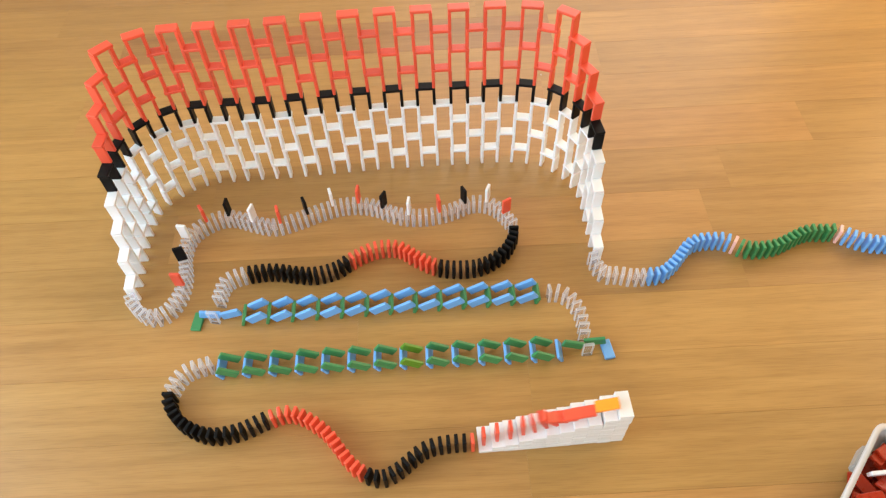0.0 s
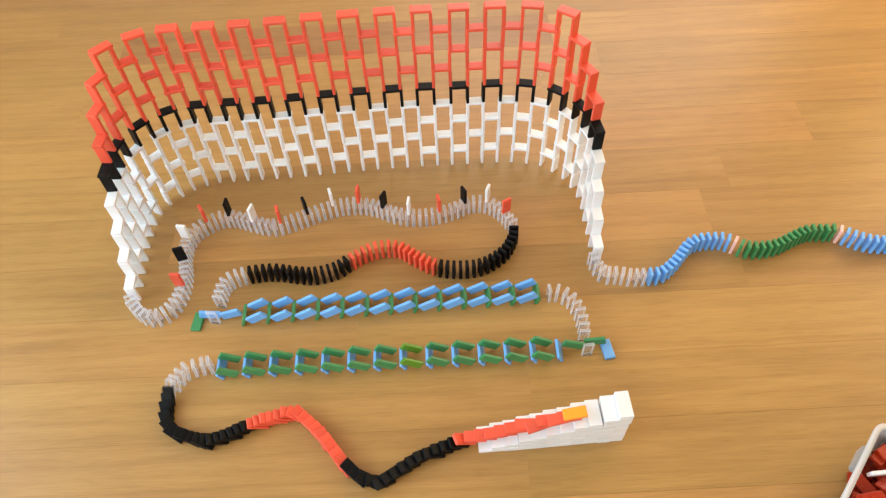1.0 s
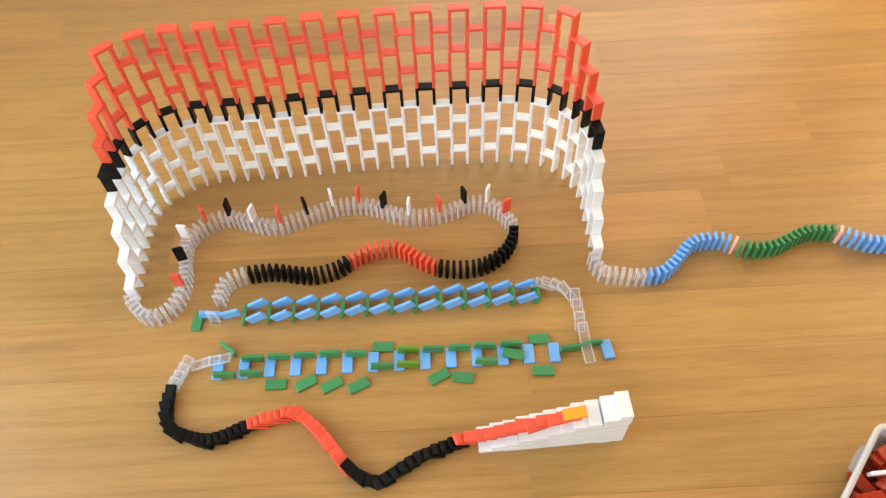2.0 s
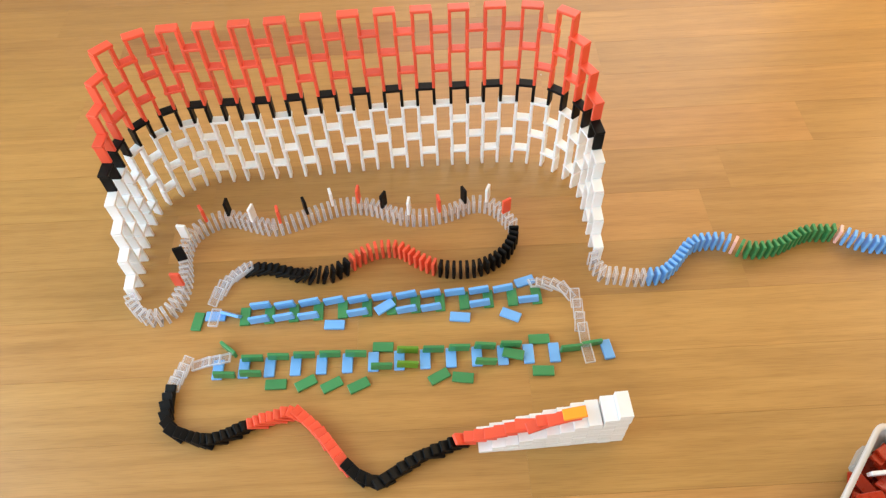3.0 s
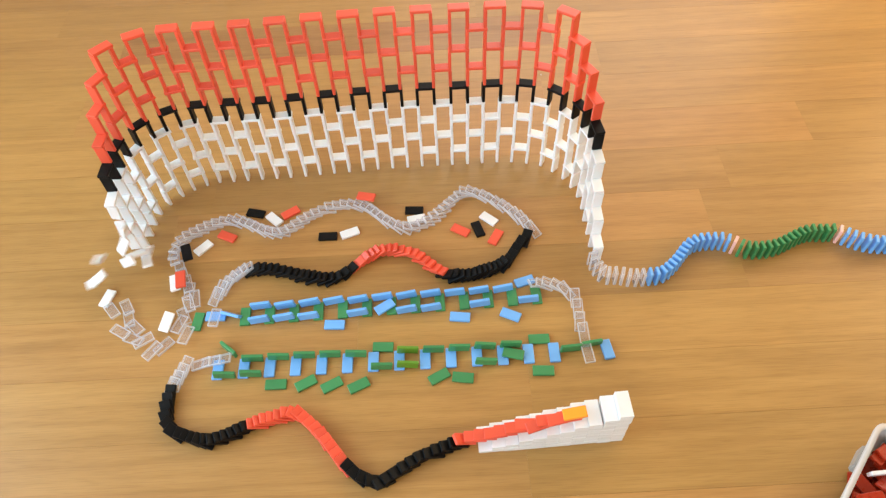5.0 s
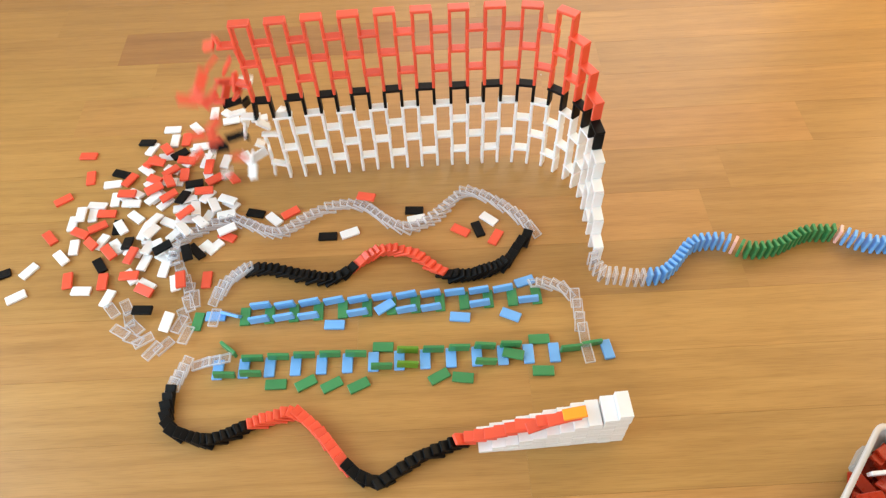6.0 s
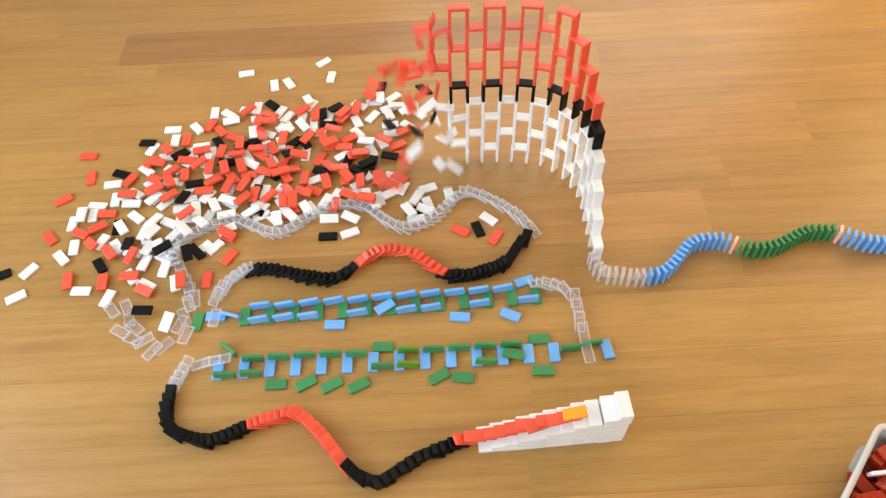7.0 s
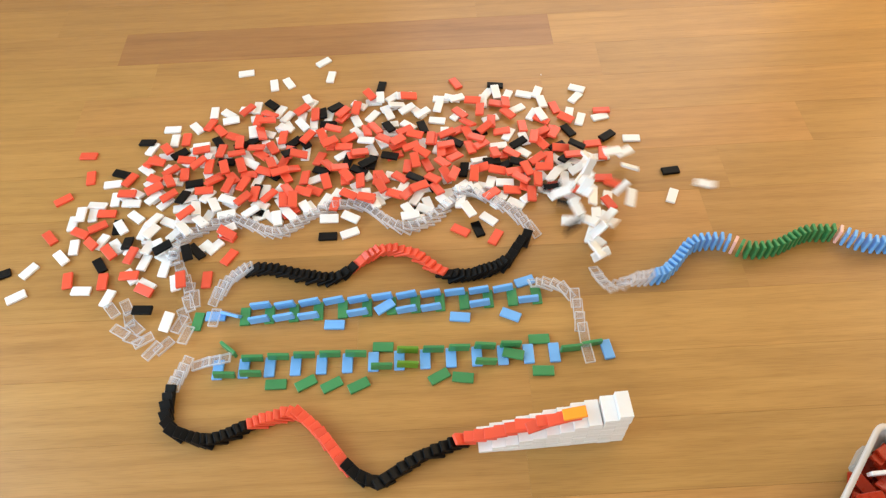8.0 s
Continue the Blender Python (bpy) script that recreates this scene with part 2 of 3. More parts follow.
def far_time(s):
    """When the clear line topples, s metres along it."""
    return float(np.interp(s, [0, 0.53, 1.2, 1.75], [3.5, 4.0, 4.47, 4.74]))


def line(points, colours, where, group, t0, pace, fallen=None, scatter=None, slide=0.012, lag=0.65, z=0.0):
    """A line of standing dominoes that topple one after the other from t0 on, pace seconds to the metre, and come to lie along fallen."""
    seq = [c for c, k in colours for _ in range(k)]
    pts = spline(points, len(seq))
    gap = pts[1][3] - pts[0][3]
    ends = along(fallen, len(seq)) if fallen else None
    rng = random.Random(len(seq))
    made = []
    for i, ((x, y, yaw, s, push), c) in enumerate(zip(pts, seq)):
        turn = lag * ((push - yaw + 180) % 360 - 180) + rng.uniform(-2, 2)
        yaw += rng.uniform(-2.5, 2.5)
        x += DT / 2 * math.cos(radians(yaw))
        y += DT / 2 * math.sin(radians(yaw))
        start = t0 + s * pace if pace else far_time(s)
        step = min(max(ends[i][3], 0.011), 0.024) if ends else gap
        end = 90 - math.degrees(math.asin((DT + 0.0006) / step)) + rng.uniform(-2, 2)
        tx, ty = x + slide * math.cos(radians(yaw + turn)), y + slide * math.sin(radians(yaw + turn))
        if ends:
            turn = 0.85 * ((ends[i][2] - yaw + 180) % 360 - 180) + rng.uniform(-7, 7)
            reach = DL * math.sin(radians(end))
            tx, ty = ends[i][0] - reach * math.cos(radians(yaw + turn)), ends[i][1] - reach * math.sin(radians(yaw + turn))

        def f(u, x=x, y=y, tx=tx, ty=ty, yaw=yaw, end=end, turn=turn):
            return tipped(x + (tx - x) * u, y + (ty - y) * u, yaw + turn * u, end * u ** 1.8, z)
        rows = timed(f, start, 0.19) if start < 7.95 else None
        j = i - len(seq) + len(scatter[1]) if scatter else -1
        if j >= 0:
            # pushed aside once more by what falls beside it
            m2 = lying(*scatter[1][j], DT / 2 + 0.004 * (j % 3), yaw + turn + rng.uniform(-25, 25), rng.uniform(0, 6))
            hit = max(scatter[0], start + 0.23)
            rows = rows[:-1] + [(hit, f(1.0)), (hit + 0.1, f(1.0).lerp(m2, 0.6)), (hit + 0.28, m2), (8.0, m2)]
        made.append(domino(c, f(0.0), where, group, rows))
    return made


# the first line, from the staircase to the lower ladder
line([(0.043, 0.552), (-0.010, 0.550), (-0.058, 0.538), (-0.109, 0.499), (-0.144, 0.484), (-0.179, 0.495), (-0.211, 0.521), (-0.266, 0.589), (-0.334, 0.630),
      (-0.393, 0.619), (-0.443, 0.597), (-0.507, 0.590), (-0.569, 0.619), (-0.604, 0.665), (-0.605, 0.701), (-0.582, 0.740), (-0.533, 0.757)],
     [("red", 1), ("black", 14), ("red", 16), ("black", 17), ("clear", 7)], "in a winding line on the floor", "first domino line", 0.08, 1.0,
     fallen=[(0, 0.004, 0.555), (1, -0.008, 0.551), (3, -0.044, 0.54), (5, -0.078, 0.524), (7, -0.111, 0.504), (9, -0.145, 0.48), (10, -0.16, 0.47), (11, -0.179, 0.484), (13, -0.212, 0.511),
             (15, -0.237, 0.538), (19, -0.28, 0.599), (23, -0.336, 0.645), (25, -0.365, 0.636), (27, -0.395, 0.627), (30, -0.433, 0.612), (33, -0.472, 0.593), (36, -0.514, 0.58), (39, -0.556, 0.594),
             (41, -0.587, 0.607), (42, -0.607, 0.618), (43, -0.616, 0.635), (44, -0.62, 0.657), (45, -0.622, 0.68), (47, -0.612, 0.717), (49, -0.598, 0.75), (51, -0.584, 0.785), (52, -0.535, 0.771), (54, -0.49, 0.778)])
# the clear bend between the ladders
line([(0.311, 0.791), (0.312, 0.826), (0.307, 0.858), (0.291, 0.890), (0.265, 0.907), (0.246, 0.908)], [("clear", 9)],
     "in a bend on the floor", "clear bend between the ladders", 1.67, 1.0,
     fallen=[(0, 0.312, 0.829), (1, 0.312, 0.859), (2, 0.31, 0.893), (3, 0.308, 0.924), (4, 0.275, 0.94), (5, 0.254, 0.944), (6, 0.232, 0.947), (8, 0.2, 0.936)])
# the second line, back to the far bend
line([(-0.537, 0.926), (-0.529, 0.972), (-0.502, 0.992), (-0.455, 1.001), (-0.408, 1.002), (-0.346, 0.990), (-0.305, 0.988), (-0.260, 1.001),
      (-0.228, 1.024), (-0.170, 1.055), (-0.112, 1.056), (-0.066, 1.024), (-0.023, 0.998), (0.027, 0.987), (0.093, 0.992), (0.150, 1.029), (0.176, 1.075), (0.179, 1.094)],
     [("clear", 7), ("black", 16), ("red", 15), ("black", 16)], "in a winding line on the floor", "second domino line", 2.66, 0.77,
     fallen=[(0, -0.542, 0.969), (1, -0.533, 0.987), (3, -0.506, 1.007), (5, -0.48, 1.022), (6, -0.468, 1.027), (7, -0.449, 1.024), (10, -0.403, 1.015), (14, -0.338, 0.993), (18, -0.283, 0.982),
             (20, -0.249, 0.991), (22, -0.215, 1.022), (23, -0.195, 1.036), (26, -0.158, 1.061), (29, -0.111, 1.062), (32, -0.062, 1.042), (35, -0.024, 1.004), (37, 0.006, 0.981), (38, 0.022, 0.973),
             (42, 0.081, 0.977), (46, 0.13, 0.994), (49, 0.167, 1.024), (51, 0.189, 1.061), (53, 0.219, 1.104)])
# the clear line under the single dominoes
FAR = [(0.179, 1.114), (0.151, 1.160), (0.118, 1.186), (0.074, 1.189), (0.022, 1.166), (-0.046, 1.153), (-0.112, 1.162), (-0.177, 1.194), (-0.244, 1.202), (-0.308, 1.186),
       (-0.368, 1.160), (-0.428, 1.143), (-0.482, 1.157), (-0.537, 1.177), (-0.586, 1.169), (-0.632, 1.129), (-0.642, 1.071), (-0.629, 1.002), (-0.633, 0.941), (-0.658, 0.896),
       (-0.698, 0.889), (-0.736, 0.918), (-0.748, 0.940)]
FAR_DOWN = [(0.216, 1.128), (0.185, 1.171), (0.165, 1.187), (0.133, 1.212), (0.09, 1.238), (0.053, 1.246), (0.022, 1.205), (-0.036, 1.155), (-0.061, 1.137), (-0.097, 1.131), (-0.133, 1.148),
            (-0.17, 1.182), (-0.215, 1.217), (-0.281, 1.213), (-0.318, 1.2), (-0.38, 1.157), (-0.407, 1.134), (-0.436, 1.132), (-0.513, 1.173), (-0.551, 1.185), (-0.613, 1.161), (-0.666, 1.127),
            (-0.676, 1.092), (-0.674, 1.057), (-0.649, 1.021), (-0.63, 0.987), (-0.618, 0.938), (-0.621, 0.891), (-0.638, 0.864), (-0.668, 0.848), (-0.703, 0.857), (-0.732, 0.889), (-0.749, 0.929)]
PUSHED = [(-0.658, 1.041), (-0.644, 1.015), (-0.628, 0.989), (-0.622, 0.972), (-0.604, 0.947), (-0.615, 0.932), (-0.623, 0.901), (-0.629, 0.878), (-0.607, 0.846), (-0.656, 0.823), (-0.679, 0.81),
          (-0.704, 0.836), (-0.732, 0.845), (-0.732, 0.875), (-0.763, 0.862), (-0.754, 0.9), (-0.765, 0.932), (-0.797, 0.922)]
line(FAR, [("clear", 78)], "in a winding line on the floor", "clear domino line", 3.5, None,
     fallen=[(i, x, y) for i, (x, y, *_) in enumerate(spline(FAR_DOWN, 78))], scatter=(4.58, PUSHED))
# the tail beyond the wall
line([(0.364, 1.004), (0.369, 0.978), (0.385, 0.953), (0.418, 0.949), (0.448, 0.941), (0.489, 0.942), (0.522, 0.947), (0.560, 0.978), (0.611, 1.030), (0.676, 1.038), (0.708, 1.028),
      (0.745, 1.007), (0.810, 1.010), (0.894, 1.047), (0.944, 1.048), (0.972, 1.046), (1.029, 1.015), (1.077, 1.004), (1.114, 1.008), (1.18, 1.03)],
     [("clear", 10), ("blue", 16), ("pink", 1), ("green", 16), ("pink", 1), ("blue", 13)], "in a winding line on the floor", "tail domino line", 7.76, 0.95)

# single dominoes that stand on the clear line: stand at, then lie at
FLAG_AT = [(0.170, 1.145), (0.124, 1.189), (0.057, 1.193), (-0.009, 1.160), (-0.083, 1.151), (-0.145, 1.179), (-0.211, 1.207), (-0.282, 1.205),
           (-0.346, 1.174), (-0.411, 1.146), (-0.477, 1.159), (-0.540, 1.181), (-0.603, 1.159), (-0.645, 1.109), (-0.642, 1.033), (-0.625, 0.962)]
FLAG_TO = [(0.135, 1.096, 60), (0.122, 1.156, -42), (0.092, 1.124, -73), (0.047, 1.123, -32), (-0.065, 1.166, 10), (-0.071, 1.195, -3), (-0.195, 1.227, -15), (-0.237, 1.130, 20),
           (-0.293, 1.122, 0), (-0.396, 1.206, 33), (-0.437, 1.186, -45), (-0.488, 1.209, -14), (-0.553, 1.136, -26), (-0.609, 1.103, 47), (-0.638, 1.070, -71), (-0.639, 0.990, -78)]


def tumble(m0, m1, hop=0.0, spin=None, late=1.0):
    """A move from one pose to another under gravity: level in plan, falling in height."""
    q0, q1 = m0.to_quaternion(), m1.to_quaternion()
    if q0.dot(q1) < 0:
        q1.negate()
    p0, p1 = m0.translation.copy(), m1.translation.copy()

    def f(u):
        p = p0.lerp(p1, u ** late)
        p.z = p0.z + hop * 4 * u * (1 - u) + (p1.z - p0.z) * u * u
        q = q0.slerp(q1, u)
        if spin:
            q = q @ Euler([a * math.sin(math.pi * u) for a in spin]).to_quaternion()
        return Matrix.LocRotScale(p, q, None)
    return f


far_pts = spline(FAR, 200)
for i, ((x, y), (tx, ty, tyaw)) in enumerate(zip(FLAG_AT, FLAG_TO)):
    near = min(far_pts, key=lambda p: (p[0] - x) ** 2 + (p[1] - y) ** 2)
    c = ("red", "white", "black")[i % 3]
    z = 0.031 if i in (6, 14, 15) else DT / 2
    m0 = pose(near[0], near[1], DL * 1.5, 0, 0, near[2])
    if abs(near[2] - tyaw) % 360 > 90 and abs(near[2] - tyaw) % 360 < 270:
        tyaw += 180
    domino(c, m0, "standing on top of the clear line", "single dominoes on the clear line",
           timed(tumble(m0, lying(tx, ty, z, tyaw, random.uniform(-4, 4) if z > 0.01 else 0)), far_time(near[3]), 0.24))


# ---- the two ladders ----
def ladder_y(x):
    return 0.756 + 0.0085 * (x + 0.45)


LOW_X, LOW_STEP, LOW_N = -0.508, 0.0586, 14
for i in range(LOW_N):
    x = LOW_X + LOW_STEP * i
    t = 1.0 + i * 0.037
    y = ladder_y(x)

    def f(u, x=x, y=y):
        return tipped(x, y, 180, 28 + 62 * u ** 1.6, 0, True)
    domino("blue", f(0), "propped on edge across the lower ladder", "lower ladder crossbars", timed(f, t, 0.13))
# outer and inner rails; those that end flat on the floor
FLAT_LOW = {(2, -1): (-0.385, 0.713, 0), (3, -1): (-0.318, 0.713, 28), (4, -1): (-0.260, 0.706, 27), (5, -1): (-0.200, 0.702, 25), (8, -1): (-0.021, 0.715, 28),
            (9, -1): (0.032, 0.710, -8), (11, -1): (0.148, 0.759, -15), (12, -1): (0.212, 0.718, -3), (6, 1): (-0.147, 0.795, -3), (12, 1): (0.211, 0.798, 0)}
for i in range(LOW_N - 1):
    for side in (-1, 1):
        x = LOW_X + LOW_STEP * i
        y = ladder_y(x) + side * 0.0185
        colour = "lime" if i == 7 else "green"
        m0 = on_edge(x + 0.017, y, 0.0255, 0, -31)
        m1 = on_edge(x + 0.0075, y + random.uniform(-0.002, 0.002), 0.0168, random.uniform(-3, 3), -8)
        t = 1.01 + i * 0.037
        rows = timed(tumble(m0, m1), t, 0.12, (0.0, 0.6, 1.0))
        if (i, side) in FLAT_LOW:
            fx, fy, fyaw = FLAT_LOW[i, side]
            m2 = lying(fx, fy, 0.0125 if i == 11 else DT / 2, fyaw)
            m2 = m2 if side > 0 else m2 @ pose(0, 0, 0, 0, 0, 180)
            rows = rows[:-1] + [(t + 0.14, m1)] + timed(tumble(m1, m2), t + 0.14, 0.18)[2:]
        elif (i, side) == (0, 1):
            m2 = on_edge(-0.501, 0.803, 0.012, -40)
            rows = rows[:-1] + [(t + 0.2, m2), (8.0, m2)]
        domino(colour, m0, "propped on edge along the lower ladder", "lower ladder rails", rows)
# the end of the lower ladder
m0, m1 = on_edge(0.284, 0.772, 0.019, -3, -16), on_edge(0.279, 0.766, 0.0145, 6, -4)
domino("green", m0, "propped at the lower ladder end", "lower ladder rails", timed(tumble(m0, m1), 1.52, 0.12))
m0, m1 = on_edge(0.334, 0.778, 0.019, -3, 12), on_edge(0.328, 0.777, 0.0125, 6, 3, 8)
domino("green", m0, "propped at the lower ladder end", "lower ladder rails", timed(tumble(m0, m1), 1.56, 0.12))
domino("blue", lying(0.362, 0.764, DT / 2, -82), "flat at the lower ladder end", "lower ladder crossbars")
m0 = pose(0.314, 0.755, DL / 2, 0, 0, 94)
domino("clear", m0, "standing at the end of the lower ladder", "clear bend between the ladders",
       timed(tumble(m0, lying(0.3145, 0.7505, 0.017, 97, -6)), 1.6, 0.2))


def upper_y(x):
    return 0.893 + 0.034 * (x + 0.475)


UP_X, UP_STEP, UP_N = 0.206, 0.0578, 13
for j in range(UP_N):
    x = UP_X - UP_STEP * j
    y = upper_y(x)
    t = 1.95 + j * 0.047

    def f(u, x=x, y=y):
        return tipped(x + 0.011 * (1 - u), y, 2, 20 + 70 * u ** 1.6, 0, True)
    domino("green", f(0), "propped on edge across the upper ladder", "upper ladder crossbars", timed(f, t, 0.13))
FLAT_UP = {(8, -1): (-0.262, 0.860, -3), (6, -1): (-0.144, 0.898, 33), (3, -1): (0.033, 0.866, -7), (1, -1): (0.152, 0.866, -26), (0, 1): (0.194, 0.958, 17)}
for j in range(UP_N - 1):
    for side in (-1, 1):
        x = UP_X - UP_STEP * j
        y = upper_y(x) + side * 0.0185
        m0 = on_edge(x - 0.013, y, 0.0255, 2, 31)
        m1 = on_edge(x - 0.009, y + random.uniform(-0.002, 0.002), 0.0168, 2 + random.uniform(-3, 3), 8)
        t = 1.96 + j * 0.047
        rows = timed(tumble(m0, m1), t, 0.12, (0.0, 0.6, 1.0))
        if (j, side) in FLAT_UP:
            fx, fy, fyaw = FLAT_UP[j, side]
            m2 = lying(fx, fy, 0.0125 if j == 6 else DT / 2, fyaw)
            m2 = m2 if side > 0 else m2 @ pose(0, 0, 0, 0, 0, 180)
            rows = rows[:-1] + [(t + 0.14, m1)] + timed(tumble(m1, m2), t + 0.14, 0.18)[2:]
        domino("blue", m0, "propped on edge along the upper ladder", "upper ladder rails", rows)
m0, m1 = on_edge(-0.507, 0.893, 0.019, 2, 16), on_edge(-0.507, 0.895, 0.0125, -19, 2, 30)
domino("blue", m0, "propped at the upper ladder end", "upper ladder rails", timed(tumble(m0, m1), 2.55, 0.12))
m0, m1 = on_edge(-0.556, 0.894, 0.019, 2, -12), lying(-0.546, 0.897, 0.0042, -3)
domino("blue", m0, "propped at the upper ladder end", "upper ladder rails", timed(tumble(m0, m1), 2.6, 0.14))
domino("green", lying(-0.587, 0.885, DT / 2, 84), "flat at the upper ladder end", "upper ladder crossbars")
m0 = pose(-0.545, 0.882, DL / 2, 0, 0, 80)
domino("clear", m0, "standing at the end of the upper ladder", "second domino line", timed(tumble(m0, lying(-0.546, 0.889, 0.0122, 84)), 2.63, 0.2))

# ---- the staircase and its dominoes ----
RAMP_YAW = 2.5
ramp_m = pose(0.056, 0.537, 0, 0, 0, RAMP_YAW)
stair = tagged(new("domino_staircase"), "white staircase of flat stacked dominoes rising beside the first line", "staircase")
stair.matrix_basis = ramp_m
STEP_W, STEPS, STAIR_D = 0.0274, 11, 0.055
bm = bmesh.new()
box_into(bm, -0.0136, 0.0136, -STAIR_D / 2, STAIR_D / 2, -DT / 2, DT / 2)
bmesh.ops.bevel(bm, geom=bm.edges[:], offset=0.0004, segments=1, affect="EDGES")
SLAB = mesh_of(bm, "slab", MAT["white"])


def step_layers(i):
    return 1 + (3 * i + 1) // 2


rng = random.Random(5)
for i in range(STEPS):
    for k in range(step_layers(i) + i // 10):
        ob = new("slab", SLAB)
        ob.parent = stair
        ob.matrix_basis = pose(STEP_W * (i + 0.5) + (0.0022 if i > 8 and k > step_layers(i) - 5 else 0) + rng.uniform(-0.0003, 0.0003), STAIR_D / 2 + rng.uniform(-0.0006, 0.0006), DT * (k + 0.5), 0, 0, rng.uniform(-0.2, 0.2))
for i in range(11):
    a = ramp_m @ Vector((STEP_W * (i + 0.28), 0.024, DT * step_layers(i)))
    drift = ramp_m.to_3x3() @ Vector((-1, 0, -0.41)) * (0.0065 * i + 0.01)

    def f(u, a=a, drift=drift, wobble=rng.uniform(-13, 13), tip=98 + rng.uniform(-9, 5)):
        p = a + drift * u + Vector((0, 0, 0.012 * min(1, 2 * u)))
        return tipped(p.x, p.y, 180 + RAMP_YAW + wobble * u, tip * min(1.0, 2.2 * u) ** 1.7, p.z)
    domino("red", f(0), "standing on the white staircase", "dominoes on the staircase", timed(f, 0.09 - i * 0.037, 0.45, (0.0, 0.2, 0.35, 0.5, 1.0)))
top = [Vector((0.315, 0.575, 0.134)), Vector((0.247, 0.568, 0.114))]
domino("orange", lying(*top[0], RAMP_YAW), "lying on the white staircase", "dominoes on the staircase",
       timed(lambda u: lying(*top[0].lerp(top[1], 1 - (1 - u) ** 2), RAMP_YAW, -14), -0.02, 0.5))

# ---- the wall of uprights and lintels ----
LINE = [(0, -0.737, 0.958), (4, -0.746, 1.115), (6, -0.743, 1.189), (7, -0.736, 1.223), (8, -0.718, 1.255), (9, -0.691, 1.281), (10, -0.664, 1.301), (11, -0.632, 1.316),
        (12, -0.601, 1.324), (14, -0.523, 1.328), (17, -0.406, 1.331), (20, -0.287, 1.341), (23, -0.167, 1.348), (26, -0.046, 1.353), (29, 0.078, 1.354), (31, 0.160, 1.356),
        (32, 0.200, 1.353), (33, 0.239, 1.346), (34, 0.275, 1.334), (35, 0.304, 1.311), (36, 0.328, 1.283), (37, 0.346, 1.252), (38, 0.358, 1.218), (39, 0.362, 1.179), (41, 0.363, 1.097), (43, 0.364, 1.016)]
ks = np.array([p[0] for p in LINE], float)
COLS, LEVELS, STOREY = 44, 9, DL + DT


def wall_at(k):
    return np.array([np.interp(k, ks, [p[1] for p in LINE]), np.interp(k, ks, [p[2] for p in LINE])])


def wall_frame(k):
    a, b = wall_at(max(k - 0.9, 0)), wall_at(min(k + 0.9, COLS - 1))
    d = (b - a) / np.linalg.norm(b - a)
    n = np.array([-d[1], d[0]])
    c = wall_at(k) + n * DW / 2
    return c, d, n


WAVE = [(0, 4.74), (6, 5.15), (13, 5.69), (16, 5.94), (22, 6.42), (28, 6.93), (34, 7.4), (37, 7.57), (40, 7.73), (43, 7.83)]


def wave_at(k):
    return float(np.interp(k, [w[0] for w in WAVE], [w[1] for w in WAVE]))


# where single dominoes of the wall come to lie: x, y, heading
STRAY = []


def stray(colour, *places):
    STRAY.append((colour, places))


stray("white", (-0.894, 1.334, 6), (-0.873, 1.278, 94), (-0.822, 1.254, 0), (-0.915, 1.257, -3), (-0.946, 1.220, 94), (-0.921, 1.229, 94), (-0.968, 1.201, 92), (-0.875, 1.133, 66), (-0.944, 1.122, 97), (-0.833, 1.119, -53), (-0.966, 1.088, -46), (-1.039, 1.054, 55), (-1.048, 0.977, 31), (-0.891, 0.987, -3), (-0.820, 0.962, 75), (-0.752, 1.491, 90), (-0.657, 0.881, 72), (-0.657, 0.991, -75), (-0.580, 1.104, 49))
stray("black", (-0.829, 1.485, -11), (-0.879, 1.371, -19), (-0.846, 1.183, 94), (-0.803, 1.121, 95), (-0.863, 1.061, -55), (-0.720, 0.914, -3), (-0.622, 1.086, -43), (-1.107, 1.045, 23), (-0.686, 1.264, 73), (-0.705, 1.093, 29))
stray("red", (-0.989, 1.446, -3), (-0.961, 1.361, 100), (-0.848, 1.344, 62), (-0.837, 1.282, -3), (-1.016, 1.285, 35), (-0.884, 1.228, 0), (-1.016, 1.157, -48), (-0.937, 1.164, -25), (-0.894, 1.180, 32), (-0.898, 1.125, -45), (-0.845, 1.095, -48), (-0.781, 1.074, 70), (-0.931, 1.017, 101), (-0.842, 1.009, 95), (-0.777, 1.019, 0), (-0.733, 0.978, -27), (-0.585, 1.004, 92), (-0.539, 1.070, 59), (-0.720, 1.494, 92), (-0.550, 1.136, -26))
stray("white", (-0.583, 1.771, 8), (-0.490, 1.710, -80), (-0.446, 1.717, -60), (-0.346, 1.808, 39), (-0.319, 1.737, 82), (-0.381, 1.635, -66), (-0.530, 1.613, 85), (-0.520, 1.569, 12), (-0.357, 1.537, 90), (-0.655, 1.599, 92), (-0.600, 1.560, 11), (-0.141, 1.559, -65), (-0.086, 1.565, 31), (-0.042, 1.555, 37), (0.005, 1.576, 77), (-0.594, 1.402, 82), (-0.669, 1.457, 6), (-0.372, 1.417, 87), (-0.080, 1.165, 9), (-0.393, 1.189, -50))
stray("black", (-0.487, 1.620, -45), (-0.333, 1.571, -82), (-0.296, 1.593, 45), (-0.315, 1.526, -3), (-0.164, 1.680, 80), (-0.623, 1.472, -57), (-0.411, 1.406, 36), (-0.197, 1.363, 36), (-0.136, 1.389, -15), (-0.066, 1.301, -27), (-0.666, 1.317, 10), (-0.020, 1.274, -69))
